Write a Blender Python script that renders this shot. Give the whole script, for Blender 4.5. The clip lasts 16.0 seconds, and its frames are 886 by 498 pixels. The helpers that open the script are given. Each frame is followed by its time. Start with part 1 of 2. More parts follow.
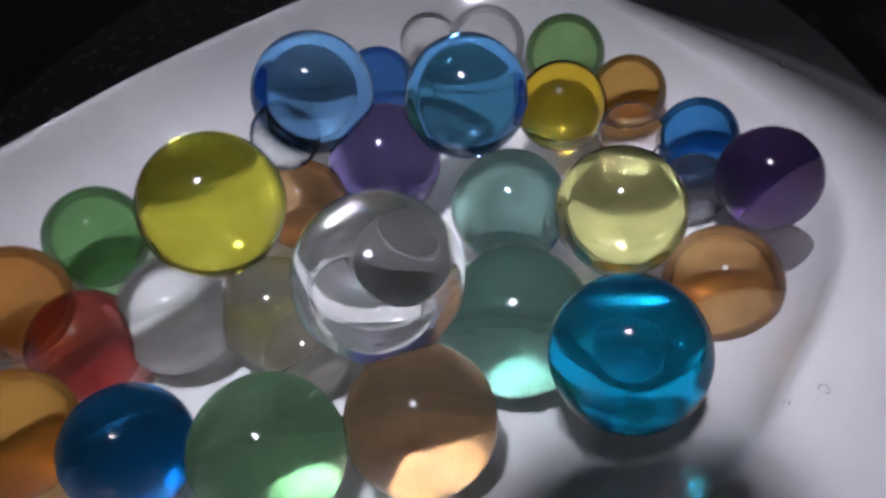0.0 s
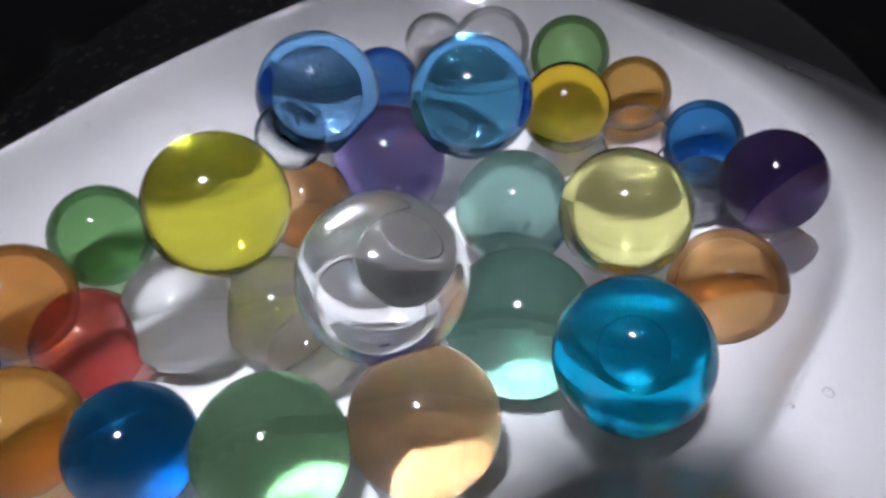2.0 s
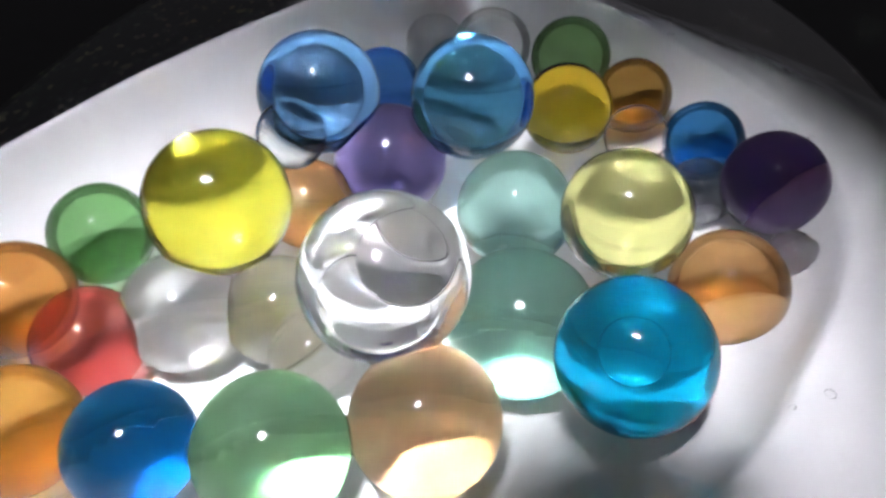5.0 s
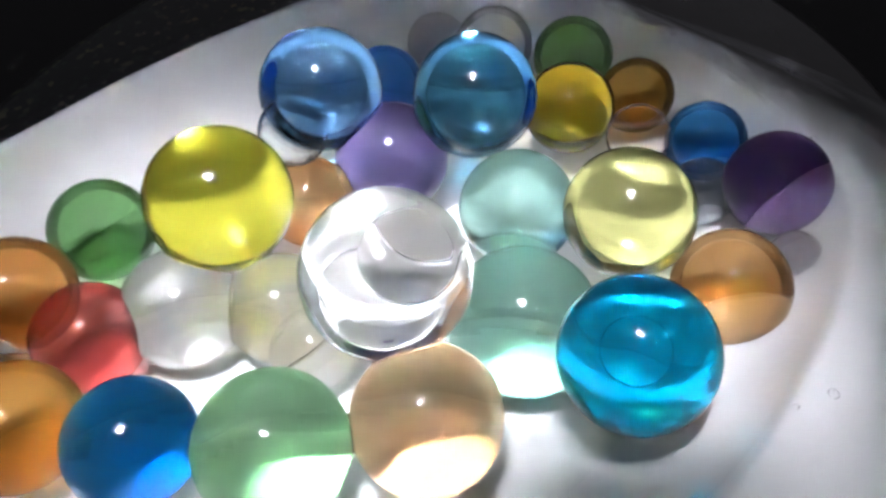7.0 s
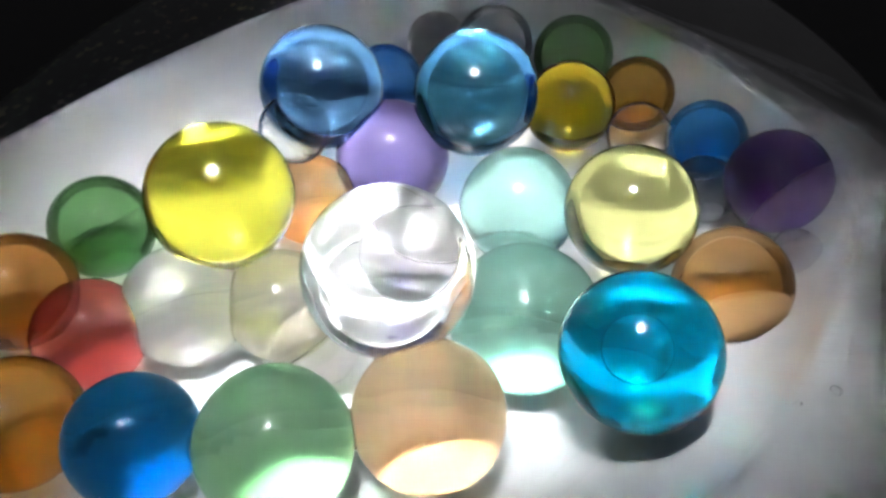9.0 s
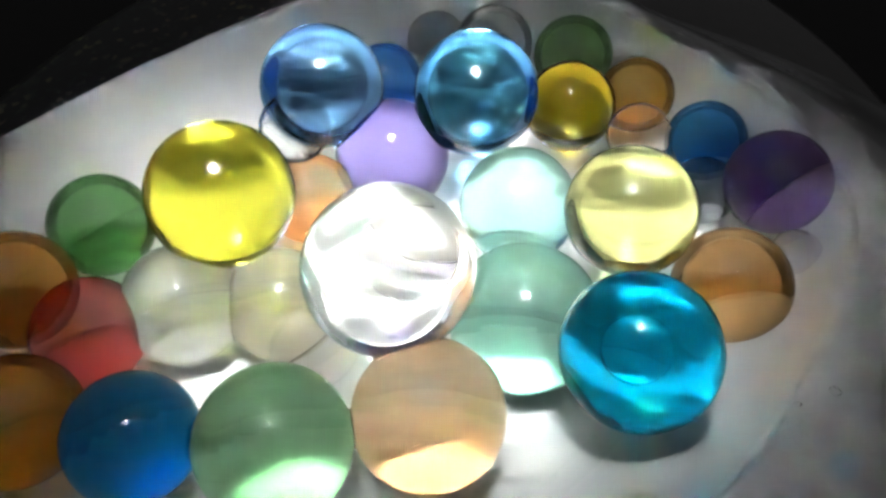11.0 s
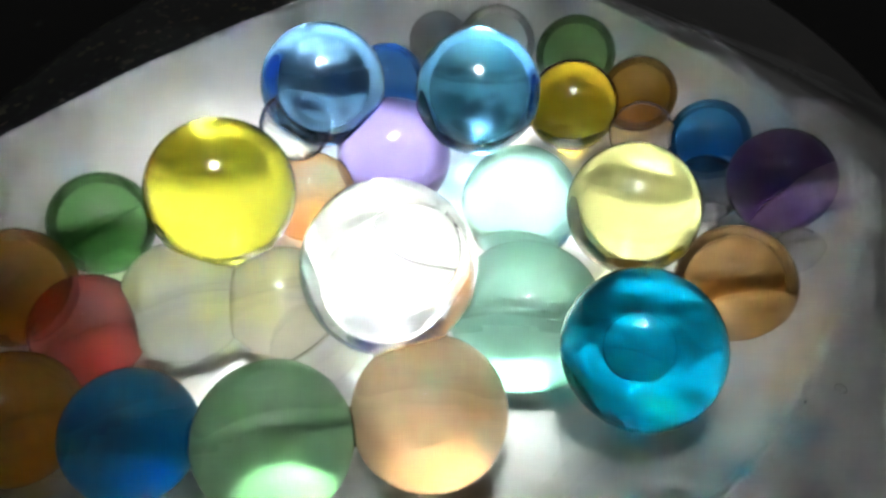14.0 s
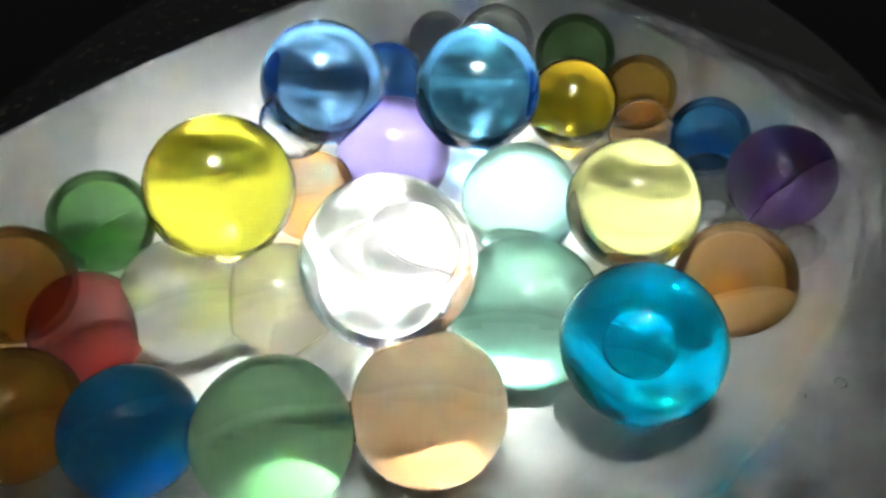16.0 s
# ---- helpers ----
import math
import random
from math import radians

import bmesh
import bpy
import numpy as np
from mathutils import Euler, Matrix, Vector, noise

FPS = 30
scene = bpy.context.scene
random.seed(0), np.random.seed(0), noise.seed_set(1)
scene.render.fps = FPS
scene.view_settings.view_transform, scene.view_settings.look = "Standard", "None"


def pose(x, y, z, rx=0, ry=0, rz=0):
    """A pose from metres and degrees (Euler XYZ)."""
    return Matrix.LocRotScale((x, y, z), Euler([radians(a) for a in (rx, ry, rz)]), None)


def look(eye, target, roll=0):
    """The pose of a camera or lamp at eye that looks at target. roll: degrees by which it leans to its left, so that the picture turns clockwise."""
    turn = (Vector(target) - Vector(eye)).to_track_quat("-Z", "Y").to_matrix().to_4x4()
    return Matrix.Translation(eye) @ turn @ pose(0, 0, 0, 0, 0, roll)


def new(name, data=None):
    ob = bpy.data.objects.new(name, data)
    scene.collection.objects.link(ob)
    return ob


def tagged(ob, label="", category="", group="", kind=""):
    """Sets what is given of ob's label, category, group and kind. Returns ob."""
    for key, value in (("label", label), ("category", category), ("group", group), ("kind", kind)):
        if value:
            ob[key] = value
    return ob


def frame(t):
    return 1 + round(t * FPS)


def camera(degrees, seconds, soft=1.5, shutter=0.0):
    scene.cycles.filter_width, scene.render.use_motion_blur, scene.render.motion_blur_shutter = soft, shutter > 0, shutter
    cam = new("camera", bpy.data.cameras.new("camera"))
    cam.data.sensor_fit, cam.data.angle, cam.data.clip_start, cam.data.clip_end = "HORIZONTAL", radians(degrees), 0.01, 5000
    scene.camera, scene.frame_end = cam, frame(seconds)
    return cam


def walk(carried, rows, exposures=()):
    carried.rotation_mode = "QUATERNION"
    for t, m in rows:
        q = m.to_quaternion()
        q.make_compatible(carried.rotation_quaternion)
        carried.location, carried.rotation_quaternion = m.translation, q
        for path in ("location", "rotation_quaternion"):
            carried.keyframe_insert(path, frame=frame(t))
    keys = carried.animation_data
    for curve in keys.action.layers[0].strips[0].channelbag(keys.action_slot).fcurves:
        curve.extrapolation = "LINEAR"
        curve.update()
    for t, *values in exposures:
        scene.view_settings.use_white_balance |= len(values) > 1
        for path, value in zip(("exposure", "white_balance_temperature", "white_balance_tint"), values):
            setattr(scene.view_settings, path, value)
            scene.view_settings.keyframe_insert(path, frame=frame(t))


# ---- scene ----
cam = camera(60, 16.0, soft=2.9)
walk(cam, [
    (0.0, pose(0.00020, -0.00018, 0.06733, 52.030, 0.122, -0.403)),
    (0.5, pose(0.00013, -0.00016, 0.06731, 52.041, 0.095, -0.333)),
    (1.0, pose(0.00004, -0.00011, 0.06731, 52.042, 0.032, -0.189)),
    (1.5, pose(-0.00000, -0.00010, 0.06736, 52.037, -0.013, -0.064)),
    (2.0, pose(-0.00001, -0.00018, 0.06738, 52.071, -0.066, -0.030)),
    (2.5, pose(-0.00008, -0.00023, 0.06735, 52.113, -0.153, -0.039)),
    (3.0, pose(-0.00018, -0.00021, 0.06730, 52.142, -0.216, -0.026)),
    (3.5, pose(-0.00025, -0.00020, 0.06723, 52.183, -0.253, -0.006)),
    (4.0, pose(-0.00031, -0.00021, 0.06720, 52.202, -0.289, -0.024)),
    (6.5, pose(-0.00073, -0.00022, 0.06669, 52.294, -0.696, 0.129)),
    (7.0, pose(-0.00081, -0.00023, 0.06660, 52.310, -0.729, 0.131)),
    (7.5, pose(-0.00095, -0.00023, 0.06647, 52.324, -0.801, 0.128)),
    (8.0, pose(-0.00103, -0.00020, 0.06639, 52.337, -0.842, 0.148)),
    (8.5, pose(-0.00115, -0.00029, 0.06628, 52.374, -0.875, 0.109)),
    (9.0, pose(-0.00130, -0.00047, 0.06617, 52.417, -0.926, 0.025)),
    (11.5, pose(-0.00163, -0.00044, 0.06613, 52.386, -1.312, 0.070)),
    (12.0, pose(-0.00167, -0.00036, 0.06607, 52.389, -1.388, 0.142)),
    (12.5, pose(-0.00166, -0.00032, 0.06590, 52.408, -1.422, 0.208)),
    (13.0, pose(-0.00154, -0.00039, 0.06560, 52.507, -1.283, 0.203)),
    (13.5, pose(-0.00141, -0.00044, 0.06536, 52.636, -1.134, 0.210)),
    (14.0, pose(-0.00132, -0.00052, 0.06519, 52.744, -1.070, 0.220)),
    (14.5, pose(-0.00124, -0.00077, 0.06502, 52.819, -1.040, 0.188)),
    (15.0, pose(-0.00120, -0.00095, 0.06483, 52.891, -1.013, 0.166)),
    (15.5, pose(-0.00120, -0.00100, 0.06463, 52.983, -0.971, 0.168)),
    (16.0, pose(-0.00119, -0.00102, 0.06449, 53.049, -0.940, 0.173)),
], exposures=[(0.0, 4.6, 5800, 30), (1.5, 4.85, 5800, 28), (4.0, 5.5, 6000, 24), (7.0, 5.35, 5900, 22), (9.0, 5.1, 6000, 18), (12.5, 5.0, 6300, 12), (16.0, 5.05, 6300, 10)])

# ---- world: a dim room, the torch gives nearly all the light ----
world = bpy.data.worlds.new("dim_room")
scene.world = world
world.use_nodes = True
world.node_tree.nodes["Background"].inputs["Color"].default_value = (0.97, 0.97, 0.93, 1)
world.node_tree.nodes["Background"].inputs["Strength"].default_value = 0.001

MM = 0.001
scene.cycles.blur_glossy = 0.0  # the beads throw sharp bright spots


# ---- materials ----
def material(name):
    m = bpy.data.materials.new(name)
    m.use_nodes = True
    m.node_tree.nodes.clear()
    return m, m.node_tree.nodes, m.node_tree.links


def principled(name, colour, rough=0.5, metal=0.0, coat=0.0, vary=0.15, scale=300.0, bump=0.1, dist=0.0002):
    """Painted or solid surface with variation at two scales and a fine relief."""
    m, n, l = material(name)
    out, b = n.new("ShaderNodeOutputMaterial"), n.new("ShaderNodeBsdfPrincipled")
    l.new(b.outputs[0], out.inputs[0])
    tc = n.new("ShaderNodeTexCoord")
    big, fine = n.new("ShaderNodeTexNoise"), n.new("ShaderNodeTexNoise")
    big.inputs["Scale"].default_value, fine.inputs["Scale"].default_value = scale * 0.12, scale * 3
    big.inputs["Detail"].default_value = 5
    l.new(tc.outputs["Object"], big.inputs["Vector"])
    l.new(tc.outputs["Object"], fine.inputs["Vector"])
    mix = n.new("ShaderNodeMix")
    mix.data_type = "RGBA"
    mix.inputs["A"].default_value = (*[c * (1 - vary) for c in colour], 1)
    mix.inputs["B"].default_value = (*[min(1, c * (1 + vary)) for c in colour], 1)
    add = n.new("ShaderNodeMath")
    add.operation = "MULTIPLY_ADD"
    l.new(fine.outputs["Fac"], add.inputs[0])
    add.inputs[1].default_value = 0.35
    l.new(big.outputs["Fac"], add.inputs[2])
    ramp = n.new("ShaderNodeMapRange")
    ramp.inputs["From Min"].default_value, ramp.inputs["From Max"].default_value = 0.4, 0.95
    l.new(add.outputs[0], ramp.inputs["Value"])
    l.new(ramp.outputs[0], mix.inputs["Factor"])
    l.new(mix.outputs["Result"], b.inputs["Base Color"])
    b.inputs["Roughness"].default_value, b.inputs["Metallic"].default_value = rough, metal
    b.inputs["Coat Weight"].default_value = coat
    b.inputs["Coat Roughness"].default_value = 0.07
    bm = n.new("ShaderNodeBump")
    bm.inputs["Strength"].default_value, bm.inputs["Distance"].default_value = bump, dist
    l.new(fine.outputs["Fac"], bm.inputs["Height"])
    l.new(bm.outputs[0], b.inputs["Normal"])
    return m


def gel(name, colour, ior, loose, haze, gloss=1.333):
    """The wet gel's skin in the air: it bends light into the bead. colour: what remains after the whole bead; loose: share of
    light that goes straight on; haze: share scattered by the gel; gloss: the index that sets its sheen."""
    m, n, l = material(name)
    out = n.new("ShaderNodeOutputMaterial")
    tint = (*[math.sqrt(c) for c in colour], 1)
    bent, clear, mix = n.new("ShaderNodeBsdfRefraction"), n.new("ShaderNodeBsdfTransparent"), n.new("ShaderNodeMixShader")
    bent.inputs["Color"].default_value = tint
    bent.inputs["IOR"].default_value = ior
    bent.inputs["Roughness"].default_value = 0.0
    clear.inputs["Color"].default_value = tint
    mix.inputs[0].default_value = loose
    l.new(bent.outputs[0], mix.inputs[1])
    l.new(clear.outputs[0], mix.inputs[2])
    milk, cloudy = n.new("ShaderNodeBsdfTranslucent"), n.new("ShaderNodeMixShader")
    clouds(n, l, milk, colour)
    cloudy.inputs[0].default_value = haze
    l.new(mix.outputs[0], cloudy.inputs[1])
    l.new(milk.outputs[0], cloudy.inputs[2])
    sheen, fr, wet = n.new("ShaderNodeBsdfGlossy"), n.new("ShaderNodeFresnel"), n.new("ShaderNodeMixShader")
    sheen.inputs["Roughness"].default_value = 0.08
    fr.inputs["IOR"].default_value = gloss
    l.new(fr.outputs[0], wet.inputs[0])
    l.new(cloudy.outputs[0], wet.inputs[1])
    l.new(sheen.outputs[0], wet.inputs[2])
    l.new(wet.outputs[0], out.inputs[0])
    return m


def clouds(n, l, milk, colour):
    """Faint cloudiness of the gel's own colour."""
    tc, cloud, tone = n.new("ShaderNodeTexCoord"), n.new("ShaderNodeTexNoise"), n.new("ShaderNodeMix")
    cloud.inputs["Scale"].default_value = 1.4
    l.new(tc.outputs["Object"], cloud.inputs["Vector"])
    tone.data_type = "RGBA"
    tone.inputs["A"].default_value, tone.inputs["B"].default_value = (*[c * 0.75 for c in colour], 1), (*[c * 0.95 for c in colour], 1)
    l.new(cloud.outputs["Fac"], tone.inputs["Factor"])
    l.new(tone.outputs["Result"], milk.inputs["Color"])


def wetted(name, colour, haze):
    """The gel's skin under water or at a wet contact: its index is the water's, so light goes straight on."""
    m, n, l = material(name)
    out = n.new("ShaderNodeOutputMaterial")
    clear, milk, mix = n.new("ShaderNodeBsdfTransparent"), n.new("ShaderNodeBsdfTranslucent"), n.new("ShaderNodeMixShader")
    clear.inputs["Color"].default_value = (*[math.sqrt(c) for c in colour], 1)
    clouds(n, l, milk, colour)
    mix.inputs[0].default_value = haze
    l.new(clear.outputs[0], mix.inputs[1])
    l.new(milk.outputs[0], mix.inputs[2])
    l.new(mix.outputs[0], out.inputs[0])
    return m


def water_material():
    m, n, l = material("water")
    out = n.new("ShaderNodeOutputMaterial")
    clear, gloss, mix, fr = n.new("ShaderNodeBsdfTransparent"), n.new("ShaderNodeBsdfGlossy"), n.new("ShaderNodeMixShader"), n.new("ShaderNodeFresnel")
    clear.inputs["Color"].default_value = (0.965, 0.985, 0.975, 1)
    gloss.inputs["Roughness"].default_value = 0.02
    fr.inputs["IOR"].default_value = 1.33
    tc, wave, bump = n.new("ShaderNodeTexCoord"), n.new("ShaderNodeTexNoise"), n.new("ShaderNodeBump")
    wave.inputs["Scale"].default_value = 60
    l.new(tc.outputs["Object"], wave.inputs["Vector"])
    l.new(wave.outputs["Fac"], bump.inputs["Height"])
    bump.inputs["Strength"].default_value, bump.inputs["Distance"].default_value = 0.3, 0.001
    l.new(bump.outputs[0], gloss.inputs["Normal"])
    l.new(fr.outputs[0], mix.inputs[0])
    l.new(clear.outputs[0], mix.inputs[1])
    l.new(gloss.outputs[0], mix.inputs[2])
    l.new(mix.outputs[0], out.inputs[0])
    return m


def glow(name, colour, strength):
    m, n, l = material(name)
    out, e = n.new("ShaderNodeOutputMaterial"), n.new("ShaderNodeEmission")
    e.inputs["Color"].default_value, e.inputs["Strength"].default_value = (*colour, 1), strength
    l.new(e.outputs[0], out.inputs[0])
    return m


def granite(name):
    """Near-black polished stone with fine coloured flecks."""
    m, n, l = material(name)
    out, b = n.new("ShaderNodeOutputMaterial"), n.new("ShaderNodeBsdfPrincipled")
    l.new(b.outputs[0], out.inputs[0])
    tc, cells, big = n.new("ShaderNodeTexCoord"), n.new("ShaderNodeTexVoronoi"), n.new("ShaderNodeTexNoise")
    cells.inputs["Scale"].default_value, big.inputs["Scale"].default_value = 900, 60
    l.new(tc.outputs["Object"], cells.inputs["Vector"])
    l.new(tc.outputs["Object"], big.inputs["Vector"])
    sep = n.new("ShaderNodeSeparateColor")
    l.new(cells.outputs["Color"], sep.inputs[0])
    pick = n.new("ShaderNodeValToRGB")
    pick.color_ramp.elements[0].position, pick.color_ramp.elements[1].position = 0.80, 0.97
    pick.color_ramp.elements[0].color = (0.010, 0.011, 0.010, 1)
    pick.color_ramp.elements[1].color = (0.42, 0.36, 0.22, 1)
    e = pick.color_ramp.elements.new(0.9)
    e.color = (0.06, 0.09, 0.07, 1)
    l.new(sep.outputs[0], pick.inputs[0])
    mul = n.new("ShaderNodeMix")
    mul.data_type, mul.blend_type = "RGBA", "MULTIPLY"
    mul.inputs["Factor"].default_value = 0.8
    l.new(pick.outputs[0], mul.inputs["A"])
    l.new(big.outputs["Color"], mul.inputs["B"])
    l.new(mul.outputs["Result"], b.inputs["Base Color"])
    b.inputs["Roughness"].default_value = 0.35
    return m


CERAMIC = principled("white_glazed_ceramic", (0.70, 0.695, 0.69), 0.30, coat=1.0, vary=0.03, scale=120, bump=0.05)
GLAZE = principled("grey_brown_glaze", (0.10, 0.09, 0.08), 0.4, coat=0.6, vary=0.3, scale=160)
GRANITE = granite("dark_speckled_stone")
TABLE = principled("dark_table_laminate", (0.022, 0.020, 0.019), 0.6, vary=0.3, scale=60)
BLACK = principled("black_anodised_metal", (0.012, 0.012, 0.012), 0.55, metal=0.0, vary=0.2, scale=500)
STEEL = principled("brushed_steel", (0.5, 0.5, 0.5), 0.35, metal=1.0, vary=0.1, scale=500)
LED = glow("led_glow", (0.98, 1.0, 0.94), 30.0)
WATER = water_material()


# ---- mesh helpers ----
def link(name, bm, mat, parent=None, label="", smooth=True):
    me = bpy.data.meshes.new(name)
    bmesh.ops.recalc_face_normals(bm, faces=bm.faces[:])
    bm.to_mesh(me)
    bm.free()
    me.materials.append(mat)
    if smooth:
        me.shade_smooth()
    ob = new(name, me)
    if parent is not None:
        ob.parent = parent
    if label:
        ob["label"] = label
    return ob


def part(name, bm, mat, parent, label="", smooth=True):
    return link(name, bm, mat, parent, label, smooth)


def lathe(profile, seg=64, closed_ends=True):
    """A turned solid about z from (radius, height) pairs."""
    bm = bmesh.new()
    rings = []
    for r, z in profile:
        if r < 1e-7:
            rings.append([bm.verts.new((0, 0, z))])
        else:
            rings.append([bm.verts.new((r * math.cos(2 * math.pi * i / seg), r * math.sin(2 * math.pi * i / seg), z)) for i in range(seg)])
    for a, b in zip(rings, rings[1:]):
        for i in range(seg):
            j = (i + 1) % seg
            q = [a[i % len(a)], a[j % len(a)], b[j % len(b)], b[i % len(b)]]
            u = []
            for v in q:
                if v not in u:
                    u.append(v)
            if len(u) > 2:
                bm.faces.new(u)
    return bm


def slab(x0, x1, y0, y1, z0, z1):
    bm = bmesh.new()
    bmesh.ops.create_cube(bm, size=1)
    for v in bm.verts:
        v.co = ((x0 + x1) / 2 + v.co.x * (x1 - x0), (y0 + y1) / 2 + v.co.y * (y1 - y0), (z0 + z1) / 2 + v.co.z * (z1 - z0))
    return bm


# ---- the room and the table ----
TABLE_Z = -0.012
tagged(link("table_top", slab(-1.2, 1.2, -0.7, 1.3, TABLE_Z - 0.03, TABLE_Z - 0.006), TABLE, smooth=False),
       "dark matt table top under the stone plate", "table", kind="structure")
tagged(link("stone_plate", lathe([(0, -0.0055), (0.092, -0.0055), (0.0952, -0.004), (0.096, 0.0), (0.0952, 0.0035), (0.092, 0.0045), (0, 0.0045)], 128), GRANITE),
       "oval dark speckled stone plate under the white dish", "plate").matrix_world = Matrix.Translation((0.002, 0.125, TABLE_Z)) @ Matrix.Diagonal((1, 1.75, 1, 1))


tray = tagged(link("tray", lathe([(0, -0.0002), (0.0585, -0.0002), (0.0598, 0.0002), (0.0600, 0.0008), (0.0585, 0.0012), (0, 0.0012)], 128), GLAZE),
              "grey-brown glazed tray lying on the stone plate", "tray")
tray.matrix_world = Matrix.Translation((0.034, 0.165, TABLE_Z + 0.0047)) @ Matrix.Diagonal((1, 1.9, 1, 1))

# ---- the dish ----
CX, CY = -4.0, 84.0
LIP = [(-26, 147), (-13, 159), (3, 164), (20, 160), (31, 148), (40, 130), (47, 114), (52, 96), (51.5, 81), (48, 70), (42, 59), (36, 51),
       (30, 43), (22, 35), (8, 24), (-15, 16), (-40, 18), (-60, 32), (-70, 52), (-68, 72), (-60, 89), (-49, 112), (-38, 130)]


def lip_radius(a):
    """Distance of the lip from the dish's middle in the direction a, smoothed."""
    total = weight = 0.0
    for k in range(-3, 4):
        b = a + k * 0.05
        w = math.exp(-(k / 1.6) ** 2)
        dx, dy = math.cos(b), math.sin(b)
        for (x0, y0), (x1, y1) in zip(LIP, LIP[1:] + LIP[:1]):
            x0, y0, x1, y1 = x0 - CX, y0 - CY, x1 - CX, y1 - CY
            den = dx * (y1 - y0) - dy * (x1 - x0)
            if abs(den) < 1e-9:
                continue
            r = (x0 * (y1 - y0) - y0 * (x1 - x0)) / den
            s = (x0 * dy - y0 * dx) / den
            if r > 0 and 0 <= s <= 1:
                total, weight = total + w * r, weight + w
                break
    return total / weight


def flange(a):
    """How far the rim reaches outwards and how far it falls, in mm: a narrow edge at the west, a long gentle fall to the north-east, a broad shelf to the south-east."""
    ne, se = max(0.0, math.cos(a - radians(36))) ** 3, max(0.0, math.cos(a + radians(48))) ** 2
    return 5 + 42 * ne + 30 * se, 5 + 11 * ne + 8 * se


def dish():
    seg = 160
    bm = bmesh.new()
    # (inset from the lip in mm, height in mm, share of the flange)
    inner = [(60, 0.0), (38, 0.0), (28, 0.0), (22, 0.5), (16, 1.9), (11, 3.9), (7.5, 6.0), (4.8, 8.2), (2.9, 10.5), (1.9, 12.3), (1.2, 13.4), (0.5, 13.95)]
    outer = [(0.0, 0.0), (0.03, -0.01), (0.08, 0.01), (0.16, 0.06), (0.28, 0.18), (0.42, 0.36), (0.58, 0.58), (0.74, 0.78), (0.88, 0.92), (0.97, 0.985), (1.0, 1.05), (0.98, 1.12), (0.8, 1.12)]
    rings = []
    angles = [2 * math.pi * i / seg for i in range(seg)]
    rad = [lip_radius(a) for a in angles]
    for d, z in inner:
        k = [max(0.02, (r - d) / r) if d < 30 else (0.45 if d < 50 else 0.1) for r in rad]
        rings.append([(CX + r * s * math.cos(a), CY + r * s * math.sin(a), z) for a, r, s in zip(angles, rad, k)])
    for s, g in outer:
        row = []
        for a, r in zip(angles, rad):
            w, drop = flange(a)
            row.append((CX + (r + w * s) * math.cos(a), CY + (r + w * s) * math.sin(a), 14 - drop * g))
        rings.append(row)
    for d, z in ((0, -4.0), (3, -5.2), (8, -6.2), (9, -6.2), (12, -5.4), (40, -5.0)):
        rings.append([(CX + max(3, r - d) * math.cos(a), CY + max(3, r - d) * math.sin(a), z) for a, r in zip(angles, rad)])
    vs = [[bm.verts.new((x * MM, y * MM, z * MM)) for x, y, z in row] for row in rings]
    for a, b in zip(vs, vs[1:]):
        for i in range(seg):
            bm.faces.new((a[i], a[(i + 1) % seg], b[(i + 1) % seg], b[i]))
    bm.faces.new(vs[0][::-1])
    bm.faces.new(vs[-1])
    return tagged(link("dish", bm, CERAMIC), "white glazed ceramic dish with a broad lip, holding water and beads", "dish")


dish()

# ---- the water in the dish ----
WATER_Z = 2.5


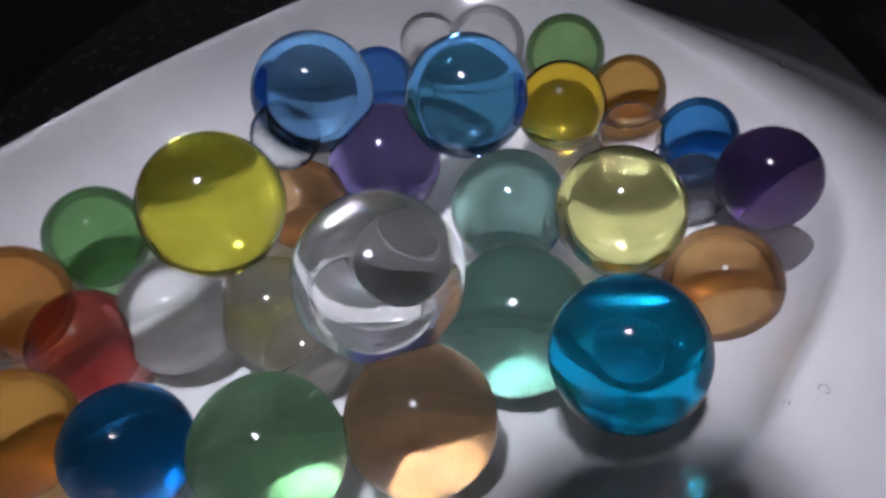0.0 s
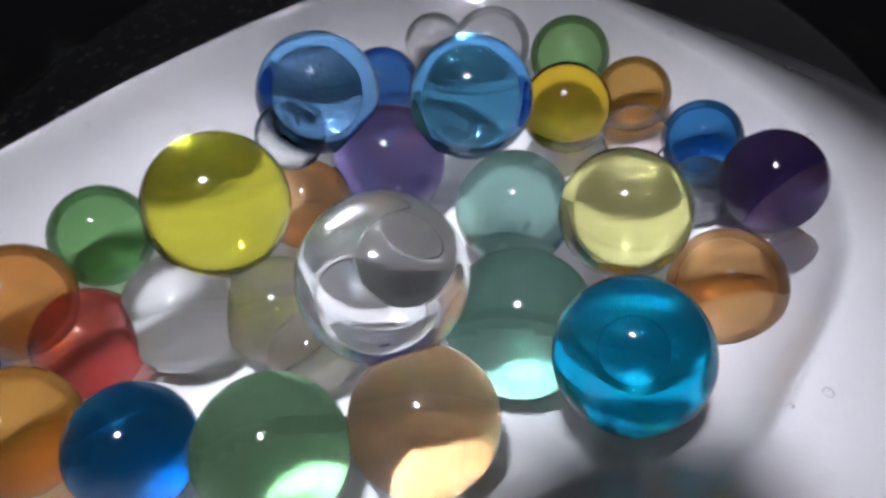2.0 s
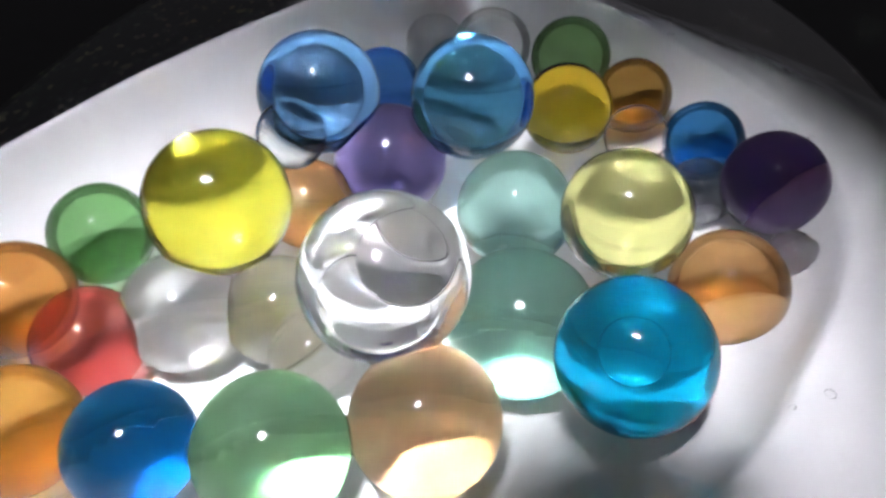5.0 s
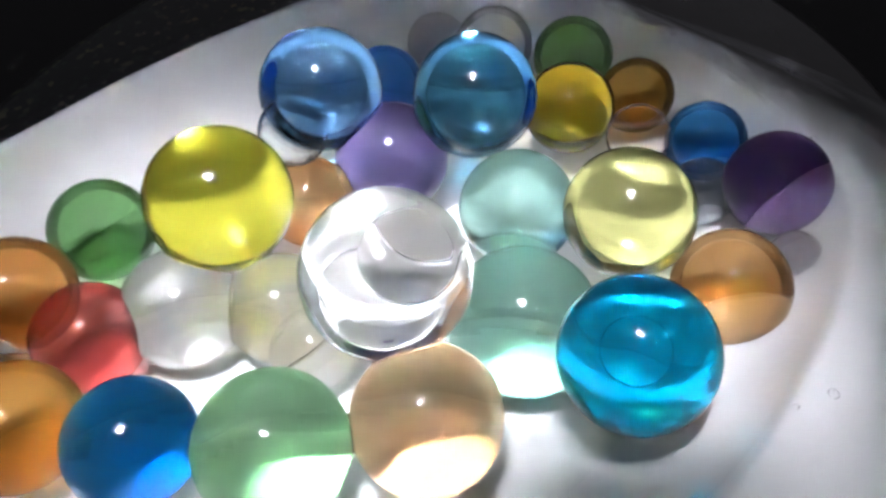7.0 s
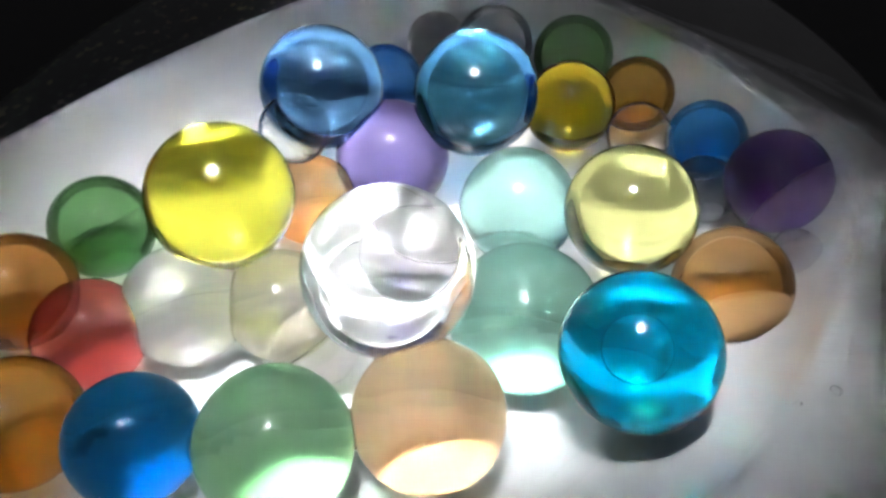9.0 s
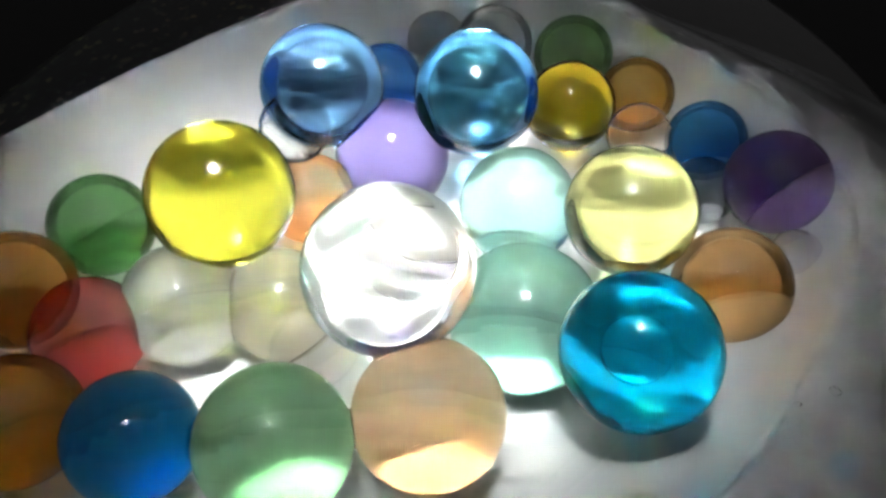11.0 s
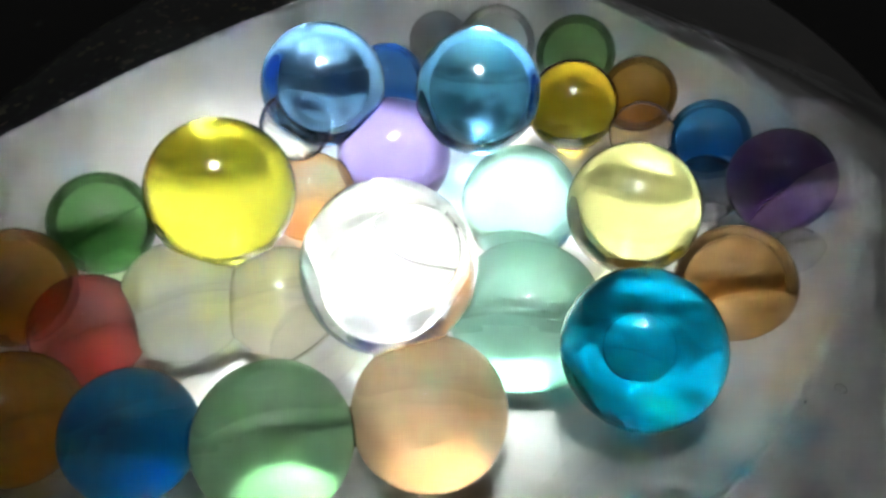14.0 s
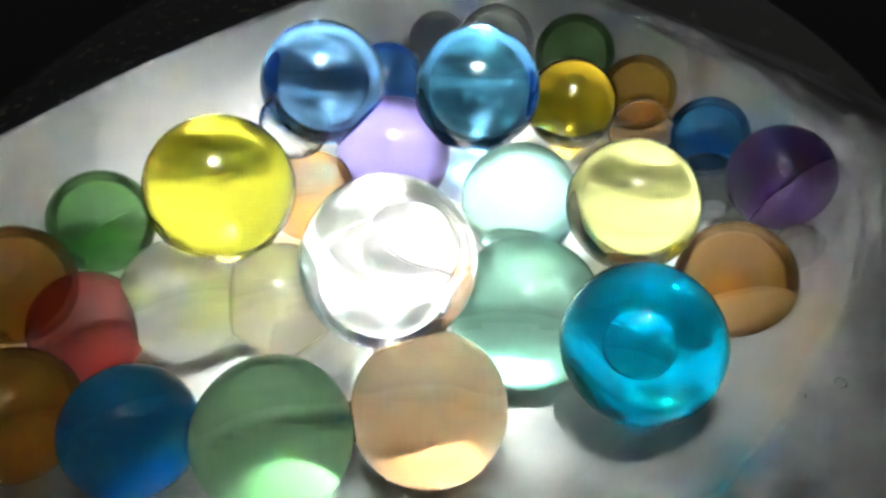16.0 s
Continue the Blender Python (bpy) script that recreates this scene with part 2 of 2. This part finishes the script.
def water():
    """A fine grid at the water's level, left open where beads stand out of it, with a raised edge along the wall."""
    seg, step = 160, 0.6
    lips = [lip_radius(2 * math.pi * i / seg) for i in range(seg)]
    rings = []
    bm = bmesh.new()
    for inset, z in ((13.9, WATER_Z + 0.25), (14.3, WATER_Z + 0.12), (15.2, WATER_Z + 0.03), (16.6, WATER_Z)):
        rings.append([bm.verts.new(((CX + (r - inset) * math.cos(2 * math.pi * i / seg)) * MM, (CY + (r - inset) * math.sin(2 * math.pi * i / seg)) * MM, z * MM)) for i, r in enumerate(lips)])
    for a, b in zip(rings, rings[1:]):
        for i in range(seg):
            bm.faces.new((a[i], a[(i + 1) % seg], b[(i + 1) % seg], b[i]))
    holes = [(x, y, math.sqrt(r * r - (WATER_Z - z) ** 2) - 0.35) for _, x, y, z, r, _, _ in BEADS if abs(WATER_Z - z) < r * 0.97]
    made = {}

    def vert(i, j):
        if (i, j) not in made:
            made[i, j] = bm.verts.new(((CX + i * step) * MM, (CY + j * step) * MM, WATER_Z * MM))
        return made[i, j]

    for i in range(-120, 100):
        for j in range(-120, 140):
            u, v = (i + 0.5) * step, (j + 0.5) * step
            r = lips[round(math.atan2(v, u) / (2 * math.pi) * seg) % seg]
            if math.hypot(u, v) > r - 16.5 or any((CX + u - x) ** 2 + (CY + v - y) ** 2 < h * h for x, y, h in holes if h > 0):
                continue
            bm.faces.new((vert(i, j), vert(i + 1, j), vert(i + 1, j + 1), vert(i, j + 1)))
    # the water climbs a little against each bead that stands out of it
    for x, y, h in holes:
        if h < 2:
            continue
        rows = []
        for out, up in ((1.5, 0.03), (0.9, 0.12), (0.5, 0.32), (0.25, 0.62)):
            rows.append([bm.verts.new(((x + (h + 0.35 + out) * math.cos(2 * math.pi * i / 72)) * MM, (y + (h + 0.35 + out) * math.sin(2 * math.pi * i / 72)) * MM, (WATER_Z + up) * MM)) for i in range(72)])
        for a, b in zip(rows, rows[1:]):
            for i in range(72):
                bm.faces.new((a[i], a[(i + 1) % 72], b[(i + 1) % 72], b[i]))
    me = bpy.data.meshes.new("water")
    for f in bm.faces:
        f.normal_update()
        if f.normal.z < 0:
            f.normal_flip()
        f.smooth = True
    bm.to_mesh(me)
    bm.free()
    me.materials.append(WATER)
    return tagged(new("water", me), "clear still water standing in the dish", "water", kind="structure")


# ---- the beads ----

def contact_angle(d, r, r2):
    """How wide the wet round about a contact is, seen from the middle of a bead of radius r."""
    inside = max(-1, min(1, (d * d + r * r - r2 * r2) / (2 * d * r)))
    return max(math.acos(inside) + 0.3 / r, NECK / r)


def meniscus(a, b, parent):
    """The hollow-sided ring of water between two touching beads."""
    p, q, r, r2 = Vector(a[1:4]), Vector(b[1:4]), a[4], b[4]
    d = (q - p).length
    u, v = contact_angle(d, r, r2), contact_angle(d, r2, r)
    z0, z1, w0, w1 = r * math.cos(u), d - r2 * math.cos(v), r * math.sin(u), r2 * math.sin(v)
    if z1 - z0 < 0.05:
        return
    bm = bmesh.new()
    rows = []
    for k in range(7):
        t = k / 6
        w = w0 + (w1 - w0) * t - 0.35 * (z1 - z0) * 4 * t * (1 - t)
        rows.append([bm.verts.new((w * math.cos(math.tau * i / 48) * MM, w * math.sin(math.tau * i / 48) * MM, (z0 + (z1 - z0) * t) * MM)) for i in range(48)])
    for e, f in zip(rows, rows[1:]):
        for i in range(48):
            bm.faces.new((e[i], e[(i + 1) % 48], f[(i + 1) % 48], f[i])).smooth = True
    me = bpy.data.meshes.new("meniscus")
    bm.to_mesh(me)
    bm.free()
    me.materials.append(DROP)
    ob = new("meniscus", me)
    ob.parent = parent
    ob.matrix_world = Matrix.Translation(p * MM) @ (q - p).to_track_quat("Z", "Y").to_matrix().to_4x4()


def wet_caps(k):
    """Where bead k is wet: caps (direction, angle) about the water below it and about the beads that it touches."""
    _, x, y, z, r, _, bends = BEADS[k]
    caps = []
    line = WATER_Z + CLIMB
    if z - r < line:
        caps.append((Vector((0, 0, -1)), math.acos(max(-1, min(1, (z - line) / r)))))
    for m, (_, x2, y2, z2, r2, _, _) in enumerate(BEADS):
        way = Vector((x2 - x, y2 - y, z2 - z))
        d = way.length
        if bends and m != k and d < r + r2 + 0.3:
            caps.append((way / d, contact_angle(d, r, r2)))
    return caps


def ball(seed, mats, caps):
    """A ball of radius 1 with the faint unevenness of a swollen gel bead; its wet caps have smooth round borders."""
    bm = bmesh.new()
    bmesh.ops.create_uvsphere(bm, u_segments=144, v_segments=72, radius=1)
    cell = math.pi / 72
    for way, angle in caps:
        for v in bm.verts:
            a = way.angle(v.co)
            if abs(a - angle) < 0.55 * cell and 0.02 < a < 3.12:
                side = (v.co - way * v.co.dot(way)).normalized()
                v.co = way * math.cos(angle) + side * math.sin(angle)
    for f in bm.faces:
        f.smooth = True
        c = f.calc_center_median().normalized()
        f.material_index = 1 if any(way.angle(c) < angle for way, angle in caps) else 0
    for v in bm.verts:
        v.co *= 1 + 0.012 * noise.noise(v.co * 0.9 + Vector((seed * 7.3, seed * 3.1, 0)))
    me = bpy.data.meshes.new("water_bead")
    bm.to_mesh(me)
    bm.free()
    for mat in mats:
        me.materials.append(mat)
    return me


# colour words, middle (mm), radius (mm), colour left after the bead, how strongly it bends light (0: wholly under water)
BEADS = [
    ("bright cyan", 18.44, 51.88, 13.82, 7.82, (0.004, 0.5, 0.88), 1.32),
    ("large colourless", -6.00, 58.76, 17.76, 8.76, (0.96, 0.96, 0.96), 1.32),
    ("bright lemon yellow", -25.79, 72.30, 17.39, 8.39, (0.62, 0.61, 0.06), 1.31),
    ("sky blue", -17.46, 97.98, 18.53, 8.53, (0.22, 0.5, 0.9), 1.31),
    ("deep sky blue", 3.99, 96.64, 18.59, 8.59, (0.14, 0.42, 0.80), 1.31),
    ("amber yellow", 19.33, 108.10, 11.06, 7.06, (0.8, 0.52, 0.03), 1.25),
    ("leaf green", 22.72, 128.79, 10.53, 7.03, (0.36, 0.62, 0.25), 0),
    ("pale orange", 31.52, 115.56, 9.65, 6.15, (0.8, 0.47, 0.12), 0),
    ("strong blue", 38.76, 100.00, 9.97, 5.97, (0.08, 0.36, 0.78), 0),
    ("violet purple", 43.92, 85.78, 11.89, 6.89, (0.3, 0.17, 0.46), 1.3),
    ("smoky colourless", 36.71, 91.39, 6.83, 4.83, (0.45, 0.45, 0.47), 0),
    ("small lilac-clear", 43.44, 74.71, 8.23, 3.23, (0.85, 0.8, 0.88), 1.2),
    ("brownish orange", 33.48, 68.39, 8.40, 6.90, (0.74, 0.43, 0.17), 0),
    ("pale yellow", 21.31, 72.92, 15.69, 7.69, (0.8, 0.78, 0.3), 1.31),
    ("pale green", 9.61, 83.66, 8.80, 7.80, (0.45, 0.74, 0.65), 1.25),
    ("bottle green", 8.66, 62.09, 8.46, 8.46, (0.40, 0.72, 0.60), 1.22),
    ("peach orange", -1.78, 48.91, 7.64, 7.64, (0.96, 0.68, 0.42), 1.21),
    ("fresh green", -16.16, 45.43, 7.53, 7.53, (0.46, 0.78, 0.47), 1.21),
    ("navy blue", -30.03, 46.65, 6.45, 6.45, (0.02, 0.27, 0.64), 1.21),
    ("raspberry red", -39.47, 61.18, 6.19, 6.19, (0.72, 0.24, 0.22), 0),
    ("grass green", -43.37, 78.11, 8.48, 6.48, (0.22, 0.46, 0.18), 0),
    ("dull orange", -48.26, 64.78, 9.15, 6.65, (0.68, 0.31, 0.08), 0),
    ("honey orange", -41.32, 47.61, 7.46, 6.46, (0.72, 0.38, 0.08), 0),
    ("colourless", -29.93, 65.19, 7.03, 7.03, (0.97, 0.97, 0.96), 1.22),
    ("faintly yellow clear", -19.07, 66.10, 6.46, 6.46, (0.95, 0.91, 0.78), 1.22),
    ("pale apricot", -18.87, 88.32, 6.31, 6.31, (0.8, 0.5, 0.25), 0),
    ("small colourless", -19.79, 87.81, 17.56, 4.56, (0.97, 0.97, 0.97), 1.13),
    ("purple", -7.68, 95.24, 9.16, 8.16, (0.3, 0.24, 0.54), 1.25),
    ("mid blue", -10.62, 125.17, 6.61, 6.61, (0.08, 0.24, 0.6), 0),
    ("colourless", 9.15, 137.47, 8.73, 7.23, (0.96, 0.96, 0.95), 0),
    ("small colourless", -1.54, 142.37, 7.21, 5.71, (0.96, 0.96, 0.95), 1.25),
    ("rosy clear", 28.60, 100.23, 10.70, 4.70, (0.95, 0.86, 0.82), 1.06),
    ("colourless", -6.00, 80.50, 4.00, 4.00, (0.96, 0.96, 0.95), 1.25),
    ("colourless", -4.95, 71.65, 9.43, 7.50, (0.96, 0.96, 0.95), 1.25),
    ("colourless", 25.00, 89.00, 3.80, 3.80, (0.96, 0.96, 0.95), 1.25),
    ("colourless", 21.20, 60.00, 6.00, 4.40, (0.96, 0.96, 0.95), 1.25),
    ("faintly green clear", 5.00, 122.00, 6.00, 6.00, (0.7, 0.85, 0.74), 1.25),
    ("colourless", -22.00, 124.00, 5.50, 5.50, (0.96, 0.96, 0.95), 1.25),
    ("faintly yellow clear", -31.00, 86.00, 5.50, 5.50, (0.9, 0.86, 0.7), 1.25),
    ("colourless", -14.60, 61.00, 4.90, 4.90, (0.96, 0.96, 0.95), 1.25),
    ("small blue", -53.50, 60.80, 2.60, 2.60, (0.03, 0.18, 0.55), 0),
]
CLIMB, NECK = 0.5, 2.0  # mm by which water climbs a bead, and by which it reaches out round a contact
DROP = gel("clear_water", (0.98, 0.98, 0.98), 1.333, 0.3, 0.0)
pool = water()
for k, a in enumerate(BEADS):
    for b in BEADS[:k]:
        if a[6] and b[6] and math.dist(a[1:4], b[1:4]) < a[4] + b[4] + 0.3:
            meniscus(a, b, pool)
for k, (words, x, y, z, r, colour, bends) in enumerate(BEADS):
    tone = words.replace(" ", "_")
    faint = 0 < bends < 1.15  # small beads pressed into wet neighbours
    if not bends:
        skin = gel("gel_" + tone, colour, 1.25, 0.62, 0.15, 1.25)
    else:
        skin = gel("gel_" + tone, colour, bends if z - r > 4 else 1.333, 0.5 if faint else 0.04, 0.01, 1.1 if faint else 1.333)
    under = wetted("wet_gel_" + tone, colour, 0.02 if bends else 0.10)
    bead = new("water_bead", ball(k, (skin, under), wet_caps(k)))
    bead.location = (x * MM, y * MM, z * MM)
    bead.scale = (r * MM, r * MM, r * MM)
    tagged(bead, words + (" gel bead, wet and glassy, in the dish" if bends else " gel bead lying low in the water"), "bead", group="water beads in the dish")

# ---- stray drops on the dish's lip ----
FILM = gel("thin_clear_water", (0.99, 0.99, 0.99), 1.333, 0.93, 0.0)


def drop(place, up, r):
    """A flattened drop of water on a slope."""
    bm = bmesh.new()
    bmesh.ops.create_uvsphere(bm, u_segments=32, v_segments=16, radius=1)
    for v in bm.verts:
        v.co.z *= 0.62 if v.co.z > 0 else 0.25
        v.co.x *= 1 + 0.12 * noise.noise(v.co + Vector(place))
    ob = link("water_drop", bm, FILM)
    ob.matrix_world = Matrix.Translation([c * MM for c in place]) @ Vector(up).to_track_quat("Z", "Y").to_matrix().to_4x4() @ Matrix.Scale(0.6 * r * MM, 4)
    return tagged(ob, "tiny clear water drop clinging to the dish's glazed lip", "water drop", group="stray water drops")


for place, up, r in (((40.3, 130.3, 14.1), (-0.1, -0.04, 0.99), 1.0), ((58.5, 121.0, 11.6), (0.34, 0.1, 0.93), 1.3), ((57.3, 110.7, 12.3), (0.34, 0.1, 0.93), 0.8),
                     ((51.5, 94.2, 14.0), (-0.1, -0.01, 0.99), 0.8), ((-52.5, 100.2, 12.1), (0.79, -0.38, 0.48), 1.0), ((35.2, 46.9, 14.1), (0.12, -0.09, 0.99), 0.9),
                     ((31.2, 45.4, 13.9), (-0.48, 0.39, 0.78), 0.7), ((49.0, 128.0, 12.9), (0.3, 0.15, 0.94), 0.7)):
    drop(place, up, r)

# ---- an unseen stand-in for the camera's body, whose shadow falls into the dish ----
probe = new("camera_body_standin")
tagged(probe, "dark cylinder standing in for the camera's body, to cast its shadow", "probe")
part("barrel", lathe([(0, 0.0), (0.0110, 0.0), (0.0120, 0.001), (0.0120, 0.05), (0.0110, 0.052), (0.0110, 0.11), (0, 0.11)], 48), BLACK, probe)
part("ring", lathe([(0.0120, 0.012), (0.0125, 0.0125), (0.0125, 0.0155), (0.0120, 0.016)], 48), STEEL, probe, "narrow steel ring")
probe.matrix_world = pose(0.000, 0.0190, 0.078, 50, 0, 3)

# ---- the torch ----
torch = new("torch")
tagged(torch, "black metal torch with added beam-narrowing blades over its lamp", "torch")
part("housing", lathe([(0.0250, 0.0), (0.0270, 0.0), (0.0278, 0.0008), (0.0278, 0.030), (0.024, 0.055), (0.020, 0.060), (0.020, 0.150), (0.018, 0.153), (0, 0.153)], 64), BLACK, torch)
part("lamp", lathe([(0, 0.0230), (0.0240, 0.0250), (0.0240, 0.0260), (0, 0.0240)], 48), LED, torch, "glowing white lamp face")


def beam_shaper(cell=0.005, depth=0.0255, wide=0.0248, thick=0.0002):
    """Thin crossed blades added in front of the unseen lamp to narrow its beam."""
    bm = bmesh.new()
    for k in range(-7, 8):
        p = k * cell
        reach = math.sqrt(max(0.0, wide * wide - p * p))
        if reach < cell:
            continue
        for box in ((p - thick, p + thick, -reach, reach), (-reach, reach, p - thick, p + thick)):
            vs = [bm.verts.new((x, y, z)) for z in (0.002, 0.002 + depth) for x, y in ((box[0], box[2]), (box[1], box[2]), (box[1], box[3]), (box[0], box[3]))]
            for q in ((0, 1, 2, 3), (4, 5, 6, 7), (0, 1, 5, 4), (1, 2, 6, 5), (2, 3, 7, 6), (3, 0, 4, 7)):
                bm.faces.new([vs[c] for c in q])
    return bm


part("beam_shaper", beam_shaper(), BLACK, torch, "black crossed blades added to narrow the beam", smooth=False)


def motions():
    rows = [(0.0, (-64, -64, 385), (1, 77)), (1.5, (-58, -58, 360), (-2, 75)), (4.0, (-42, -45, 300), (-10, 69)), (7.0, (-24, -8, 200), (-7, 71)), (9.0, (-16, 20, 160), (-6, 79)),
            (11.5, (-9, 36, 135), (-5, 86)), (12.5, (-8, 40, 128), (-5, 88)), (14.5, (-6, 40, 128), (-5, 88)), (16.0, (-5, 38, 133), (-5, 88))]
    walk(torch, [(t, look([c * MM for c in p], (q[0] * MM, q[1] * MM, 0.005))) for t, p, q in rows])


motions()
